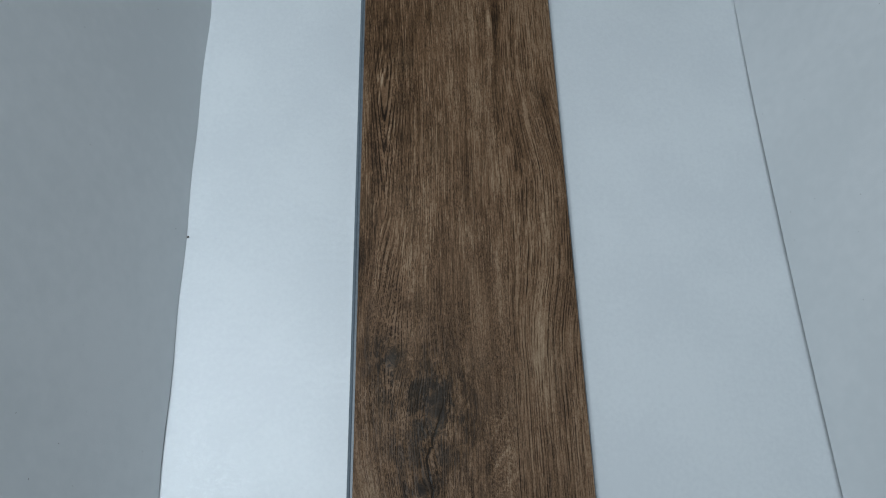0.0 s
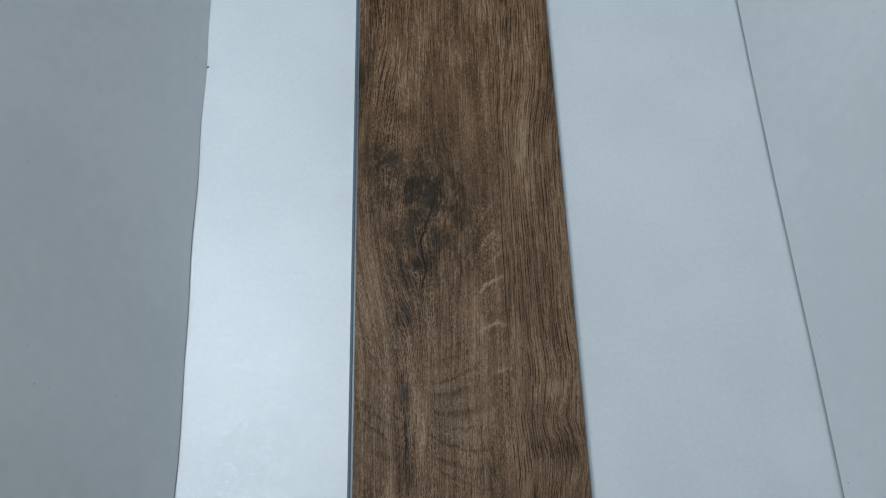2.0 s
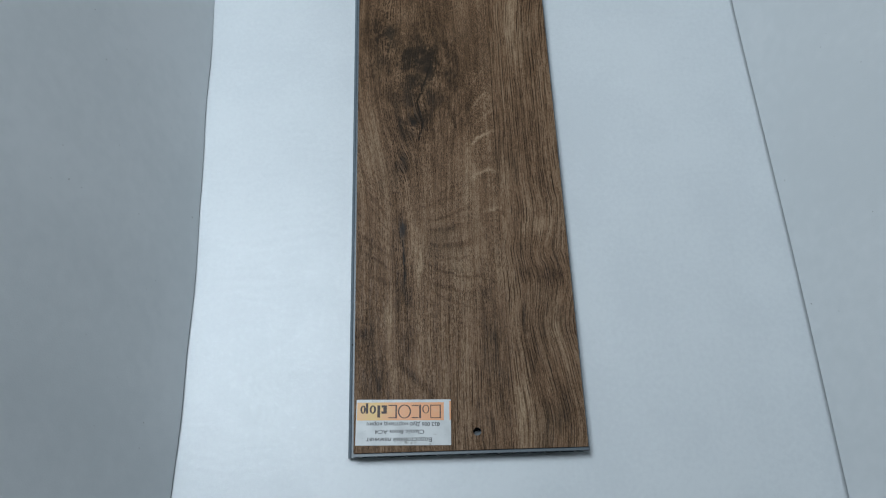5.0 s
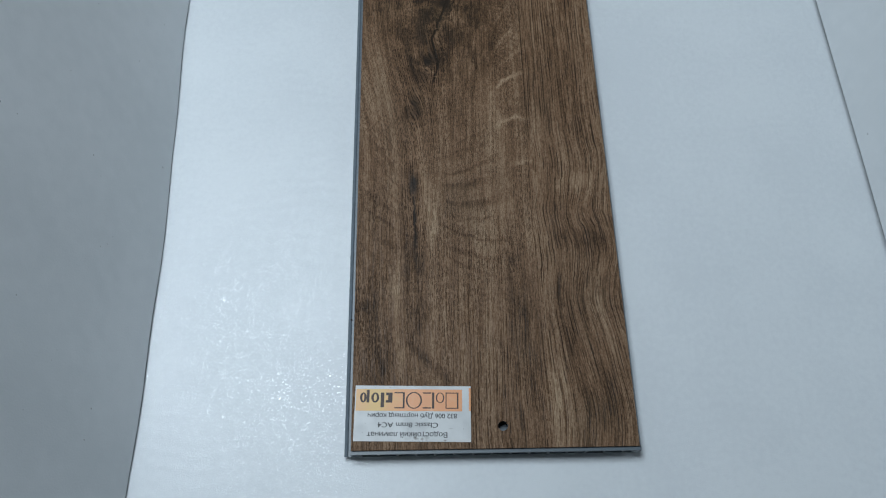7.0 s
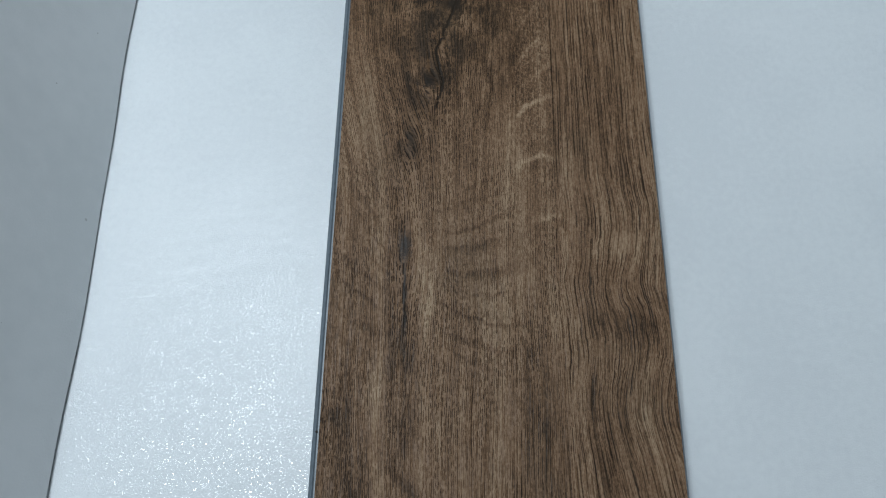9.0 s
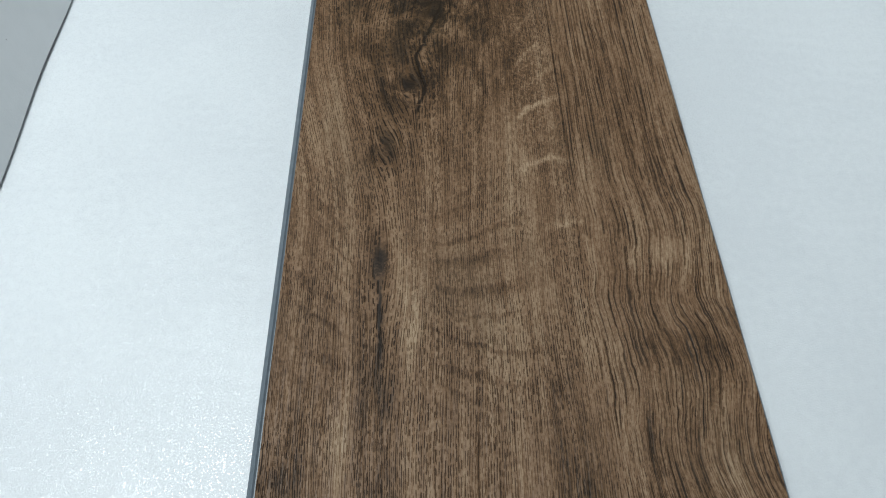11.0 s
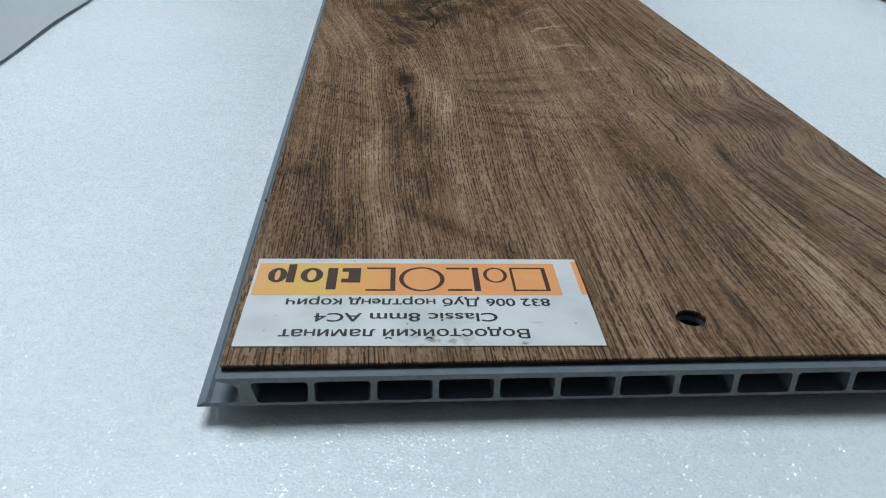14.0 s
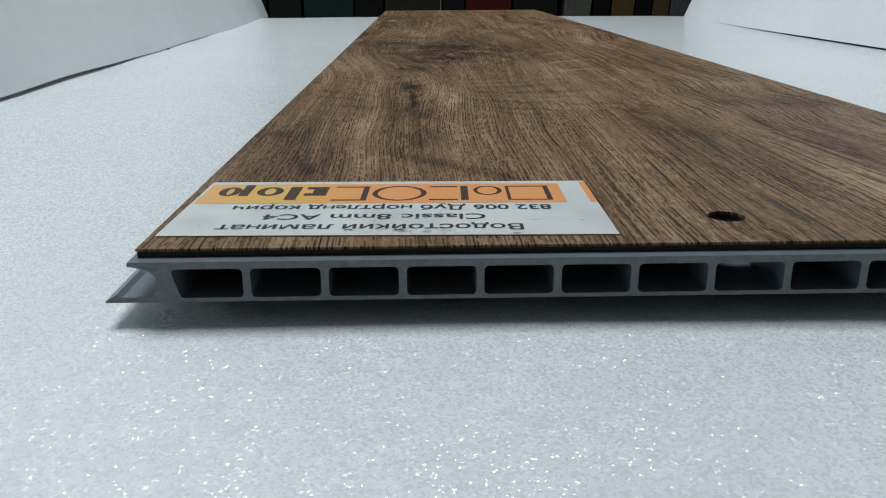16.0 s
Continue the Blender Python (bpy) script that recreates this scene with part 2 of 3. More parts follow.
    step = feather / 0.0098 + (grainy(feather * 90, 0.0, 52) - 0.5) * 1.3
    arc = op("FRACT", step)
    arc = smooth(arc, 0.52, 0.80) * (1 - smooth(arc, 0.82, 0.97))
    fans = spot(x, y, 0.080, 0.170, 0.018, 0.058) + spot(x, y, 0.016, 0.175, 0.015, 0.062) * 0.7
    t = t - arc * fans * (0.45 + smooth(grainy(x * 80, step * 1.3, 53), 0.36, 0.58) * 0.55) * 0.25
    for cx, cy, tilt, a in FLECKS:
        d = (y - cy - (x - cx) * tilt + (x - cx) * (x - cx) * 26.0) + (grainy(x * 140, y * 60, 17, 3) - 0.5) * 0.008
        t = t + bell(d, 0.0, 0.0021) * spot(x + (streak - 0.5) * 0.004, y, cx, cy, 0.0100, 0.03) * a
    # frizz of short crossed marks between flecks
    frizz = bell(grainy((x + y * 0.35) * 420, (y - x * 0.35) * 260, 54, 2), 0.5, 0.05)
    t = t + (frizz - 0.35) * spot(x, y, 0.110, 0.310, 0.013, 0.075) * 0.22
    # crack from the big knot, round the eye below it
    bendx = (y - 0.318) * 0.32 * smooth(y, 0.312, 0.330) + bell(y, 0.296, 0.013) * 0.0046
    cx = x - 0.0545 - bendx - (grainy(y * 210, 0.0, 18, 3) - 0.5) * 0.0030
    crack = bell(cx, 0.0, 0.00080) * smooth(y, 0.274, 0.282) * (1 - smooth(y, 0.352, 0.368)) * smooth(grainy(y * 320, 3.0, 55), 0.30, 0.42)
    crack2 = bell(x - 0.0405 - (grainy(y * 160, 7.0, 56, 2) - 0.5) * 0.0036, 0.0, 0.0006) * smooth(y, 0.136, 0.150) * (1 - smooth(y, 0.168, 0.180))
    t = t - crack * 0.62 - crack2 * 0.45
    col = ramp(t, ((0.0, (0.016, 0.0090, 0.0048)), (0.25, (0.050, 0.0285, 0.0145)), (0.46, (0.126, 0.0685, 0.0338)),
                   (0.64, (0.221, 0.132, 0.075)), (0.90, (0.37, 0.262, 0.165))))
    green = smooth(grainy(x * 30, y * 14, 19, 3), 0.52, 0.72) * 0.15 + spot(x, y, 0.055, 0.365, 0.045, 0.060) * 0.10
    col = mixed(green, col, (0.080, 0.064, 0.039))
    h = fine * 0.25 - pores * 1.0 - hair * 0.4 - long * 0.8 - crack * 1.5
    return finish(m, col, 0.48 + (fine - 0.5) * 0.2 + pores * 0.2, h, 0.00018, 0.9, 0.0, 0.18)


def foam():
    m, x, y, z, v = start("foam_sheet_skin")
    cells = noise3(v, 1500.0, 1.0, 0.5)
    mid = noise3(v, 260.0, 2.0)
    big = noise3(v, 12.0, 3.0)
    wave = op("SINE", y * 520.0 + (big - 0.5) * 30.0 + (noise3(v, 40.0, 2.0) - 0.5) * 5.0)
    h = cells * 0.50 + mid * 0.25 + wave * 0.12 + big * 0.8
    col = mixed(smooth(big * 0.6 + mid * 0.4, 0.35, 0.65), (0.70, 0.735, 0.76), (0.75, 0.785, 0.805))
    finish(m, col, 0.44 + (mid - 0.5) * 0.2, h, 0.00016, 1.0, 0.0, 0.65)
    # tiny skin flakes, each tilted its own way
    nodes, links = m.node_tree.nodes, m.node_tree.links
    flakes = nodes.new("ShaderNodeTexVoronoi")
    flakes.inputs["Scale"].default_value = 2600.0
    links.new(v.s, flakes.inputs["Vector"])
    tilt = nodes.new("ShaderNodeVectorMath")
    tilt.operation = "SUBTRACT"
    links.new(flakes.outputs["Color"], tilt.inputs[0])
    tilt.inputs[1].default_value = (0.5, 0.5, 0.5)
    few = nodes.new("ShaderNodeVectorMath")
    few.operation = "SCALE"
    links.new(tilt.outputs[0], few.inputs[0])
    plug(few.inputs["Scale"], smooth(noise3(v, 900.0, 1.0), 0.31, 0.60) * 1.7)
    bump = next(n for n in nodes if n.type == "BUMP")
    total = nodes.new("ShaderNodeVectorMath")
    links.new(bump.outputs[0], total.inputs[0])
    links.new(few.outputs[0], total.inputs[1])
    unit = nodes.new("ShaderNodeVectorMath")
    unit.operation = "NORMALIZE"
    links.new(total.outputs[0], unit.inputs[0])
    skin = nodes["Principled BSDF"]
    links.new(unit.outputs[0], skin.inputs["Coat Normal"])
    skin.inputs["Coat Weight"].default_value, skin.inputs["Coat Roughness"].default_value, skin.inputs["Coat IOR"].default_value = 0.62, 0.085, 1.75
    return m


def board():
    m, x, y, z, v = start("white_board")
    big, mid, tiny = noise3(v, 7.0, 4.0), noise3(v, 90.0, 3.0), noise3(v, 900.0)
    col = mixed(smooth(big * 0.7 + mid * 0.3, 0.35, 0.65), (0.69, 0.72, 0.735), (0.75, 0.775, 0.79))
    dirt = smooth(noise3(v, 260.0, 1.0), 0.80, 0.82)
    col = mixed(dirt * 0.6, col, (0.22, 0.21, 0.2))
    return finish(m, col, 0.62, tiny * 0.4 + mid * 0.4 + big * 2.0, 0.0003, 0.8, 0.0, 0.3)


def paper():
    m, x, y, z, v = start("sticker_paper")
    big, mid = noise3(v, 60.0, 4.0), noise3(v, 700.0, 3.0)
    grime = spot(x, y, 0.033, 0.0335, 0.006, 0.0020) * smooth(noise3(v, 420.0, 3.0), 0.42, 0.62) + spot(x, y, 0.0162, 0.0347, 0.0007, 0.0005) * 1.2 + spot(x, y, 0.0125, 0.0272, 0.0012, 0.0003) * 0.5
    col = mixed(smooth(big, 0.35, 0.7), (0.66, 0.67, 0.665), (0.54, 0.55, 0.55))
    col = mixed(grime * 0.75, col, (0.17, 0.15, 0.12))
    fleck = smooth(noise3(v, 520.0, 1.0), 0.74, 0.78)
    return finish(m, mixed(fleck * 0.7, col, (0.12, 0.11, 0.10)), 0.38, mid * 0.5 + big, 0.00005)


def orange():
    m, x, y, z, v = start("printed_orange")
    big = noise3(v, 90.0, 4.0)
    col = mixed(smooth(x + (big - 0.5) * 0.02, 0.038, 0.064) , (0.80, 0.34, 0.13), (0.74, 0.47, 0.12))
    col = mixed(smooth(x, 0.059, 0.073) * 0.6, col, (0.80, 0.38, 0.16))
    return finish(m, mixed(smooth(big, 0.5, 0.8) * 0.4, col, (0.70, 0.55, 0.36)), 0.36, big, 0.00004)


OAK, FOAM, BOARD, PAPER, ORANGE = oak(), foam(), board(), paper(), orange()
# One plastic: darker copy puts channel shade into colour, lighter copy for sawn ends
CORE_SHADED = plain("shaded_plastic_core", (0.130, 0.158, 0.182), 0.34, 0.12, 300.0, 0.00005)
SAWN_LIT = plain("lit_sawn_plastic", (0.190, 0.205, 0.212), 0.55, 0.22, 700.0, 0.00012, 0.4)
EDGE = plain("dark_decor_edge", (0.030, 0.020, 0.014), 0.6, 0.3, 800.0)
INK = plain("black_ink", (0.018, 0.018, 0.020), 0.5, 0.3, 900.0, 0.00001)
BROWN_INK = plain("brown_ink", (0.045, 0.022, 0.014), 0.5, 0.3, 900.0, 0.00001)
# dark tone stands in for shade in the gap beside the foam
BASE = plain("tray_base_board", (0.06, 0.058, 0.055), 0.8, 0.2, 60.0)
DESK = plain("dark_desk_top", (0.035, 0.030, 0.026), 0.4, 0.25, 20.0)
PLASTER = plain("wall_plaster", (0.17, 0.17, 0.165), 0.85, 0.06, 6.0, 0.001)
CEIL = plain("ceiling_paint", (0.42, 0.42, 0.41), 0.9, 0.04, 8.0, 0.0006)
LINO = plain("room_floor_lino", (0.16, 0.14, 0.12), 0.5, 0.2, 12.0)
METAL = plain("white_enamel", (0.8, 0.8, 0.8), 0.35, 0.03, 30.0)
PAGES = plain("book_pages", (0.50, 0.46, 0.38), 0.8, 0.15, 400.0)


# ---- mesh helpers ----
def part(name, bm, material, parent=None, label="", shade=False):
    me = bpy.data.meshes.new(name)
    bm.to_mesh(me)
    bm.free()
    me.materials.append(material)
    if shade:
        me.shade_smooth()
    ob = new(name, me)
    if parent:
        ob.parent = parent
    return tagged(ob, label)


def box(x0, x1, y0, y1, z0, z1, bevel=0.0, bm=None, segments=2):
    bm = bm or bmesh.new()
    made = bmesh.ops.create_cube(bm, size=1, matrix=Matrix.LocRotScale(((x0 + x1) / 2, (y0 + y1) / 2, (z0 + z1) / 2), None, (x1 - x0, y1 - y0, z1 - z0)))
    if bevel:
        edges = {e for v in made["verts"] for e in v.link_edges}
        bmesh.ops.bevel(bm, geom=list(edges), offset=bevel, segments=segments, profile=0.5, affect="EDGES")
    return bm


def thing(name, label, category, group="", kind="", at=(0, 0, 0)):
    ob = new(name)
    ob.empty_display_size = 0.02
    ob.location = at
    return tagged(ob, label, category, group, kind)


def drilled(ob, x, y, radius, bottom=-0.01):
    """Drill a round hole down through a mesh."""
    bm = bmesh.new()
    bmesh.ops.create_cone(bm, cap_ends=True, segments=40, radius1=radius, radius2=radius, depth=0.04, matrix=Matrix.Translation((x, y, bottom + 0.02)))
    me = bpy.data.meshes.new("drill")
    bm.to_mesh(me)
    bm.free()
    drill = new("drill", me)
    mod = ob.modifiers.new("hole", "BOOLEAN")
    mod.object, mod.operation, mod.solver = drill, "DIFFERENCE", "EXACT"
    dg = bpy.context.evaluated_depsgraph_get()
    done = bpy.data.meshes.new_from_object(ob.evaluated_get(dg))
    ob.modifiers.clear()
    ob.data = done
    bpy.data.objects.remove(drill)


# ---- room ----
RX0, RX1, RY0, RY1, RZ0, RZ1 = -1.9, 2.1, -2.2, 1.9, -0.78, 1.53
tagged(part("room_floor", box(RX0 - 0.1, RX1 + 0.1, RY0 - 0.1, RY1 + 0.1, RZ0 - 0.1, RZ0), LINO), "dark linoleum floor of the room", "floor", kind="structure")
tagged(part("ceiling", box(RX0 - 0.1, RX1 + 0.1, RY0 - 0.1, RY1 + 0.1, RZ1, RZ1 + 0.1), CEIL), "plain grey painted ceiling", "ceiling", kind="structure")
for nm, b in (("wall_north", (RX0 - 0.1, RX1 + 0.1, RY1, RY1 + 0.1)), ("wall_south", (RX0 - 0.1, RX1 + 0.1, RY0 - 0.1, RY0)),
              ("wall_west", (RX0 - 0.1, RX0, RY0, RY1)), ("wall_east", (RX1, RX1 + 0.1, RY0, RY1))):
    tagged(part(nm, box(*b, RZ0, RZ1), PLASTER), "plain dark grey plaster wall of the room", "wall", kind="structure")

fixture = thing("ceiling_light", "square white ceiling light panel, switched on", "lamp", at=(LAMP.x, LAMP.y, RZ1))
bm = bmesh.new()
for x0, x1, y0, y1 in ((-0.41, 0.41, -0.41, -0.38), (-0.41, 0.41, 0.38, 0.41), (-0.41, -0.38, -0.38, 0.38), (0.38, 0.41, -0.38, 0.38)):
    box(x0, x1, y0, y1, -0.075, 0, 0.003, bm)
part("frame", bm, METAL, fixture)
part("backing", box(-0.38, 0.38, -0.38, 0.38, -0.03, -0.02), METAL, fixture)

# desk under everything
desk = thing("desk", "dark wooden desk carrying the white lined tray", "desk", at=(0.1, 0.2, RZ0))
DZ = -0.034
part("desktop", box(-1.0, 1.0, -1.15, 1.40, DZ - 0.03 - RZ0, DZ - RZ0, 0.003), DESK, desk)
for lx in (-0.94, 0.94):
    for ly in (-1.08, 1.33):
        part("leg", box(lx - 0.03, lx + 0.03, ly - 0.03, ly + 0.03, 0, DZ - 0.03 - RZ0, 0.003), DESK, desk)

# ---- white lined tray ----
# added base, coloured dark so the gap at the side board looks shaded
tagged(part("tray_base", box(-0.30, 0.54, NEAR - 0.02, FAR - 0.004, DZ, -0.0092, 0.002), BASE), "added board base below the foam lining, dark to shade the gap", "base board", kind="structure")


def foam_height(x, y):
    under = min(1, max(0, (x + 0.004) / 0.02)) * min(1, max(0, (PW + 0.004 - x) / 0.02)) * min(1, max(0, (y - 0.010) / 0.05))
    dip = 0.0012 * max(0.0, (x - 0.25) / 0.12) ** 2
    return -0.0036 * (1 - under) - dip + 0.0003 * math.sin(x * 31 + y * 9) * (1 - under)


bm = bmesh.new()
NX, NY = 96, 330
rows = []
for j in range(NY + 1):
    y = NEAR + (FAR - NEAR) * j / NY
    a, b = left_edge(y) - 0.016, right_edge(y) + 0.0016
    rows.append([bm.verts.new((a + (b - a) * i / NX, y, foam_height(a + (b - a) * i / NX, y))) for i in range(NX + 1)])
for j in range(NY):
    for i in range(NX):
        bm.faces.new((rows[j][i], rows[j][i + 1], rows[j + 1][i + 1], rows[j + 1][i]))
rim = [e for e in bm.edges if e.is_boundary]
out = bmesh.ops.extrude_edge_only(bm, edges=rim)
for v in (g for g in out["geom"] if isinstance(g, bmesh.types.BMVert)):
    v.co.z = -0.0090
bmesh.ops.recalc_face_normals(bm, faces=bm.faces)
for f in bm.faces:
    f.smooth = abs(f.normal.z) > 0.7
tagged(part("foam_floor", bm, FOAM), "white packing foam sheet, glossy skin, lining the tray", "foam sheet", kind="structure")


def side(name, edge, gap, sign, lean, height, far, label):
    """A thick board that leans outwards and stands a hair above the foam along one edge."""
    bm = bmesh.new()
    n, k = 120, 24
    grid = []
    for j in range(n + 1):
        y = NEAR + (far - NEAR) * j / n
        x0 = edge(min(y, FAR))
        z0 = foam_height(x0, y) + gap(y)
        row = []
        for i in range(k + 1):
            s = height * i / k
            bow = 0.003 * math.sin(math.pi * i / k) * (0.6 + 0.4 * math.sin(y * 3.1))
            row.append(bm.verts.new((x0 + sign * (s * math.cos(lean) + bow), y, z0 + s * math.sin(lean))))
        grid.append(row)
    for j in range(n):
        for i in range(k):
            bm.faces.new((grid[j][i], grid[j][i + 1], grid[j + 1][i + 1], grid[j + 1][i]))
    geom = bmesh.ops.extrude_face_region(bm, geom=bm.faces[:])
    for v in (g for g in geom["geom"] if isinstance(g, bmesh.types.BMVert)):
        v.co.x += sign * 0.013
    bmesh.ops.recalc_face_normals(bm, faces=bm.faces)
    return tagged(part(name, bm, BOARD), label, "side board", kind="structure")


side("wall_left", left_edge, lambda y: -0.0006 + 0.0025 * min(1, max(0, (0.80 - y) / 0.5)) + 0.0004 * math.sin(y * 23), -1, radians(70), 0.44, 1.045,
     "matt white side board leaning out beside the foam")
side("wall_right", right_edge, lambda y: -0.0006 + 0.0019 * min(1, max(0, (0.95 - y) / 0.35)), 1, radians(68), 0.44, 1.0,
     "matt white side board leaning out beside the foam")

# ---- books behind the tray ----
COVERS = {}


def book(x, w, color, tilt, deep, tall):
    if color not in COVERS:
        COVERS[color] = plain("book_cloth", [c * 0.6 for c in color], 0.9, 0.2, 120.0, 0.0002, 0.15)
    b = thing("book", "upright book with a dark cloth spine on the desk", "book", "row of books", at=(x, 1.36, DZ))
    b.rotation_euler = (0, radians(tilt), 0)
    bm = box(0, w, 0, 0.003, 0, tall, 0.001)
    box(0, 0.003, 0.003, deep, 0, tall, 0.0008, bm)
    box(w - 0.003, w, 0.003, deep, 0, tall, 0.0008, bm)
    part("cover", bm, COVERS[color], b)
    part("pages", box(0.0032, w - 0.0032, 0.0035, deep - 0.004, 0.003, tall - 0.003), PAGES, b)


for x, w, c, tilt in ((-0.36, 0.06, (0.02, 0.03, 0.03), 0), (-0.295, 0.07, (0.012, 0.012, 0.013), 0), (-0.22, 0.055, (0.010, 0.016, 0.012), 0),
                      (-0.160, 0.085, (0.010, 0.035, 0.030), 0), (-0.072, 0.048, (0.006, 0.006, 0.006), 0), (-0.020, 0.095, (0.030, 0.024, 0.014), 0),
                      (0.080, 0.036, (0.008, 0.008, 0.008), 0), (0.120, 0.078, (0.075, 0.008, 0.008), 0), (0.203, 0.075, (0.012, 0.013, 0.010), 0),
                      (0.290, 0.045, (0.12, 0.12, 0.105), 4), (0.340, 0.028, (0.006, 0.006, 0.006), 4), (0.372, 0.038, (0.12, 0.075, 0.025), 5),
                      (0.414, 0.026, (0.007, 0.006, 0.006), 5), (0.444, 0.028, (0.10, 0.065, 0.028), 4), (0.475, 0.034, (0.10, 0.105, 0.105), 3),
                      (0.515, 0.06, (0.02, 0.02, 0.025), 0)):
    book(x, w, c, tilt, 0.15, 0.20 + 0.03 * ((x * 37) % 1))

# ---- the plank ----
plank = thing("laminate_plank", "brown oak laminate plank with hollow grey core, lying on white foam", "laminate plank")
HOLE = (0.0952, 0.0140, 0.0031)

decor = part("decor_layer", box(0, PW, 0, PL, 0.0075, 0.0080, 0.00018), OAK, plank, "brown oak pattern with knots and pores")
drilled(decor, *HOLE)
decor.data.materials.clear()
decor.data.materials.append(OAK)
under = part("decor_backing", box(0.0002, PW - 0.0002, 0.0003, PL - 0.0003, 0.0066, 0.0075), EDGE, plank, "dark brown edge below the decor")
drilled(under, *HOLE)

# core: profile across the plank with rounded channels that run its whole length
PITCH, FIRST, RIB = 0.01178, 0.0058, 0.0012
outer = [(-0.0006, 0.0066), (-0.0007, 0.0060), (0.0022, 0.0054), (0.0034, 0.0043), (0.0036, 0.0014), (0.0026, 0.0011), (-0.0020, 0.0010),
         (-0.0028, 0.0015), (-0.0046, 0.0004), (-0.0044, 0.0002), (PW - 0.003, 0.0002), (PW - 0.003, 0.0024), (PW + 0.0006, 0.0032), (PW + 0.0012, 0.0042),
         (PW + 0.0012, 0.0060), (PW + 0.0008, 0.0066)]
cells = []
for c in range(15):
    x0, x1 = FIRST + c * PITCH, FIRST + (c + 1) * PITCH - RIB
    x1 = min(x1, PW - 0.0042)
    if x1 - x0 < 0.004:
        continue
    z0, z1, r = 0.00085, 0.00545, 0.0007
    ring = []
    for qx, qz, a0 in ((x1 - r, z1 - r, 0), (x0 + r, z1 - r, 90), (x0 + r, z0 + r, 180), (x1 - r, z0 + r, 270)):
        for s in range(4):
            a = radians(a0 + s * 30)
            slant = 0.0009 if c == 0 and a0 == 180 else 0.0
            ring.append((qx + slant + r * math.cos(a), qz + r * math.sin(a)))
    cells.append(ring)
bm = bmesh.new()
loops = {}
for end, y in (("near", -LEDGE), ("far", PL - 0.001)):
    edges = []
    for idx, ring in enumerate([outer] + cells):
        vs = [bm.verts.new((px, y, pz)) for px, pz in ring]
        loops[end, idx] = vs
        edges += [bm.edges.new((vs[i], vs[(i + 1) % len(vs)])) for i in range(len(vs))]
    bmesh.ops.triangle_fill(bm, use_beauty=True, use_dissolve=False, edges=edges)
for idx in range(len(cells) + 1):
    a, b = loops["near", idx], loops["far", idx]
    for i in range(len(a)):
        k = (i + 1) % len(a)
        bm.faces.new((a[i], a[k], b[k], b[i]))
bmesh.ops.recalc_face_normals(bm, faces=bm.faces)
core = part("core", bm, CORE_SHADED, plank, "grey hollow-channel plastic core with a locking lip")
drilled(core, *HOLE, 0.003)
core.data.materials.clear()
core.data.materials.append(CORE_SHADED)
core.data.materials.append(SAWN_LIT)
# lit copy on end faces and ledge top, shade-coloured copy elsewhere
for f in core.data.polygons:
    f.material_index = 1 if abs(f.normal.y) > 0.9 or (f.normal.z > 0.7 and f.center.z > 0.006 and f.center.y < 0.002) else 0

# sticker, read from the far side of the plank
SW, SH = 0.0735, 0.0355
sticker = part("sticker", box(0, SW, 0, SH, 0, 0.00012), PAPER, plank, "white paper sticker with an orange band, scuffed and stained")
sticker.matrix_basis = pose(0.0756, 0.0396, 0.0081, 0, 0, 178.6) @ Matrix.Translation((0, 0.0, 0))
part("orange_band", box(0.0055, SW - 0.0006, 0.0022, 0.0163, 0.00012, 0.00016), ORANGE, sticker, "orange printed band, yellowed at one end")
part("orange_sliver", box(0.0, 0.0012, 0.0012, 0.0160, 0.00012, 0.00016), ORANGE, sticker)


def line(name, text, u0, u1, v0, v1):
    """One printed line in bold type, fitted to its width and capital height."""
    c = bpy.data.curves.new(name, "FONT")
    c.body = text.replace("н", "h").replace("е", "e")
    c.small_caps_scale = 0.74
    for i, ch in enumerate(text):
        c.body_format[i].use_small_caps = ch == "н"
    tmp = new(name, c)
    flat = bpy.data.meshes.new_from_object(tmp.evaluated_get(bpy.context.evaluated_depsgraph_get()))
    bpy.data.objects.remove(tmp)
    xs = [v.co.x for v in flat.vertices]
    k = (u1 - u0) / (max(xs) - min(xs))
    flat.transform(Matrix.Translation((u0, v0, 0.00017)) @ Matrix.Diagonal((k, (v1 - v0) / 0.70, 1, 1)) @ Matrix.Translation((-min(xs), 0, 0)))
    bm = bmesh.new()
    for step in range(3):
        flat.transform(Matrix.Translation((0.00007 if step else 0.0, 0.00003 if step else 0.0, 0.000008 if step else 0.0)))
        bm.from_mesh(flat)
    return part(name, bm, INK, sticker)


line("printed_line", "832 006 Дуб нортленд корич", 0.0088, 0.0649, 0.0178, 0.0208)
line("printed_line", "Classic 8mm AC4", 0.0207, 0.0585, 0.0236, 0.0268)
line("printed_line", "Водостойкий ламинат", 0.0148, 0.0649, 0.0296, 0.0328)


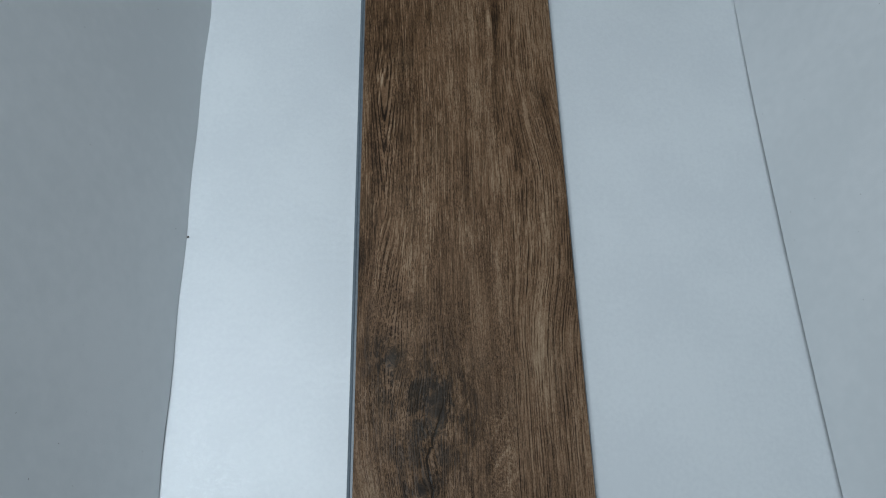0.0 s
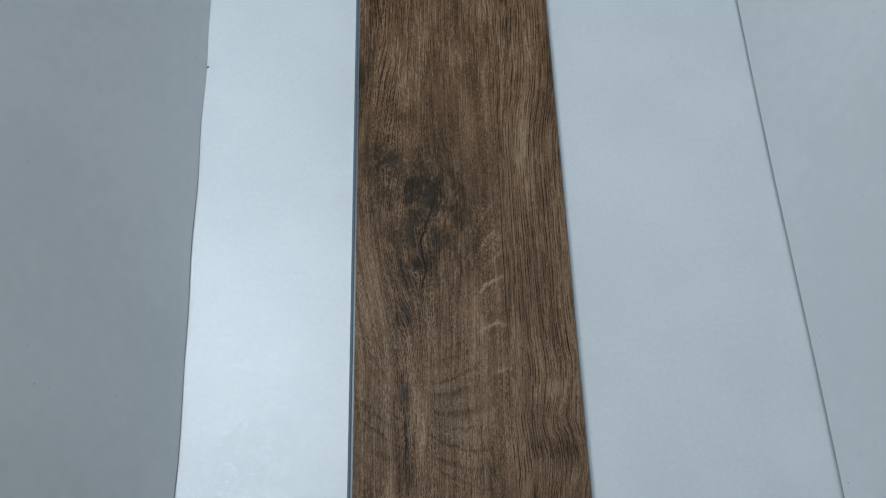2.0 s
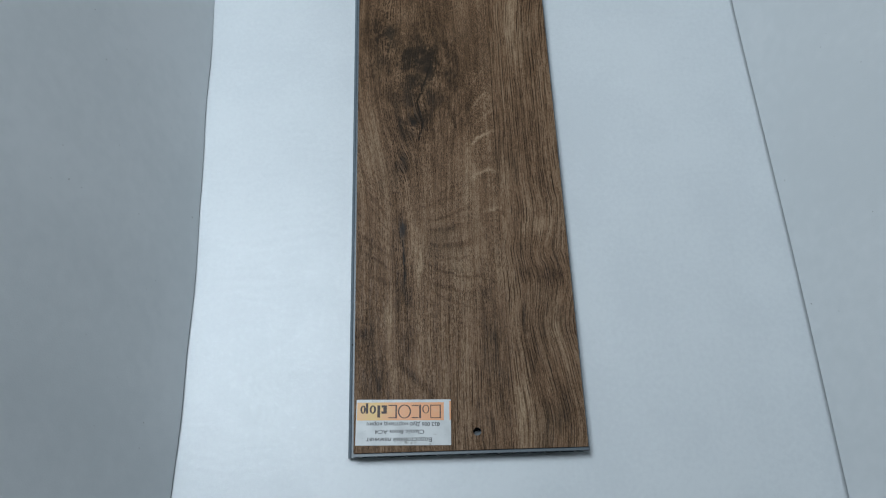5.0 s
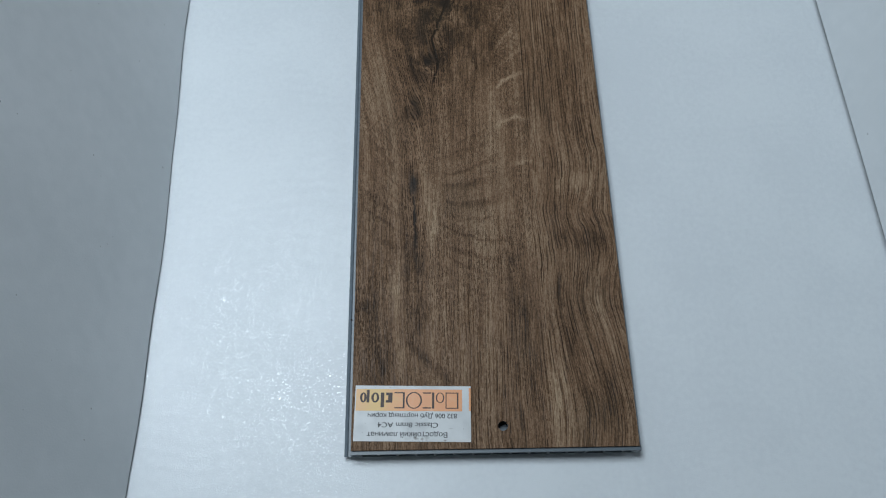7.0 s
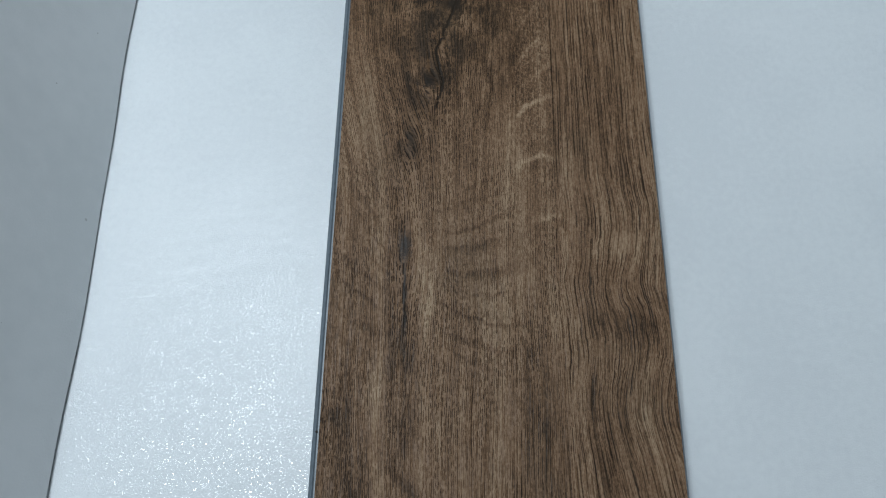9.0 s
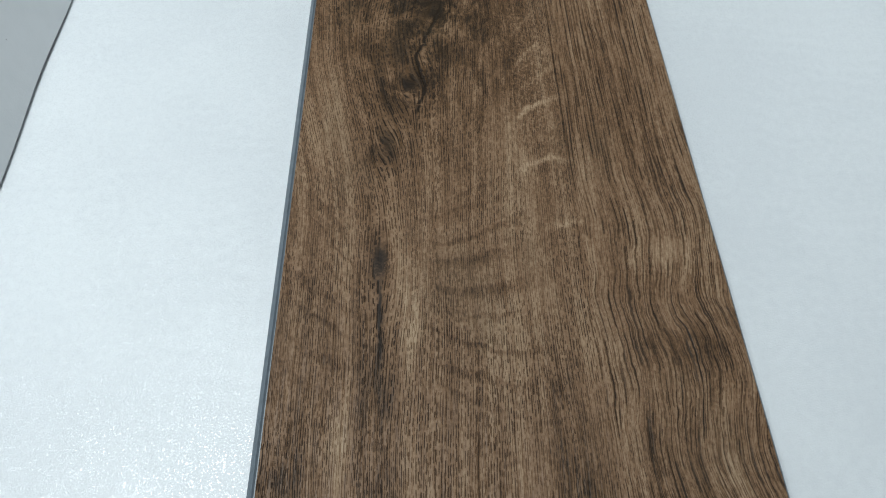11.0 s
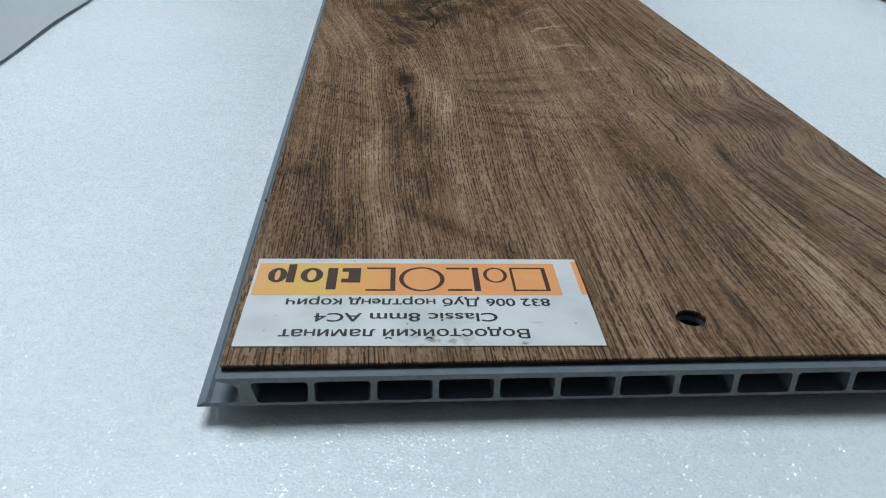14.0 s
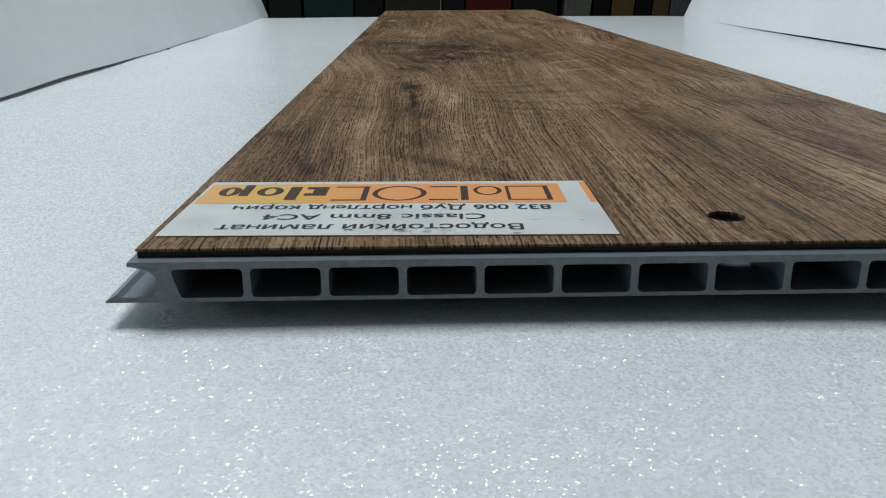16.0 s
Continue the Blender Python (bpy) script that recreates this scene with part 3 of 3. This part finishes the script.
# the mark on the band: plain bars and rings
def mark(u0, u1, v0, v1, kind, w):
    bm = bmesh.new()
    z0, z1 = 0.00016, 0.00019
    if kind == "ring":
        n = 36
        cu, cv, ru, rv = (u0 + u1) / 2, (v0 + v1) / 2, (u1 - u0) / 2, (v1 - v0) / 2
        a = [bm.verts.new((cu + ru * math.cos(6.2832 * i / n), cv + rv * math.sin(6.2832 * i / n), z1)) for i in range(n)]
        b = [bm.verts.new((cu + (ru - w) * math.cos(6.2832 * i / n), cv + (rv - w * 0.6) * math.sin(6.2832 * i / n), z1)) for i in range(n)]
        for i in range(n):
            bm.faces.new((a[i], a[(i + 1) % n], b[(i + 1) % n], b[i]))
    elif kind == "bar":
        box(u0, u1, v0, v1, z0, z1, 0.0, bm)
    else:
        box(u0, u1, v0, v0 + w, z0, z1, 0.0, bm)
        box(u0, u1, v1 - w, v1, z0, z1, 0.0, bm)
        box(u0, u0 + w * 1.6, v0 + w, v1 - w, z0, z1, 0.0, bm)
        if kind == "frame":
            box(u1 - w, u1, v0 + w, v1 - w, z0, z1, 0.0, bm)
    part("printed_mark", bm, BROWN_INK, sticker)


for args in ((0.0078, 0.0160, 0.0042, 0.0146, "frame", 0.0006), (0.0168, 0.0222, 0.0042, 0.0110, "ring", 0.0008), (0.0232, 0.0246, 0.0042, 0.0146, "bar", 0),
             (0.0252, 0.0305, 0.0042, 0.0050, "bar", 0), (0.0252, 0.0305, 0.0138, 0.0146, "bar", 0), (0.0310, 0.0412, 0.0040, 0.0148, "ring", 0.0010),
             (0.0420, 0.0485, 0.0042, 0.0146, "open", 0.0007), (0.0498, 0.0540, 0.0045, 0.0110, "open", 0.0017), (0.0550, 0.0572, 0.0045, 0.0140, "bar", 0),
             (0.0582, 0.0632, 0.0045, 0.0110, "ring", 0.0015), (0.0644, 0.0662, 0.0018 + 0.001, 0.0110, "bar", 0), (0.0662, 0.0704, 0.0045, 0.0110, "ring", 0.0015)):
    mark(*args)


# ---- crumbs ----
def crumb(x, y, z, size, seed):
    rng = random.Random(seed)
    bm = bmesh.new()
    bmesh.ops.create_icosphere(bm, subdivisions=2, radius=size)
    for v in bm.verts:
        v.co *= 0.75 + 0.5 * rng.random()
        v.co.z *= 0.7
    ob = part("crumb", bm, EDGE)
    ob.location = (x, y, z + size * 0.55)
    tagged(ob, "tiny dark brown crumb of board dust", "crumb", "crumbs by the plank")


crumb(-0.0024, 0.0885, 0.0012, 0.0006, 3)
crumb(left_edge(0.509) + 0.0012, 0.509, foam_height(left_edge(0.509), 0.509), 0.0009, 5)
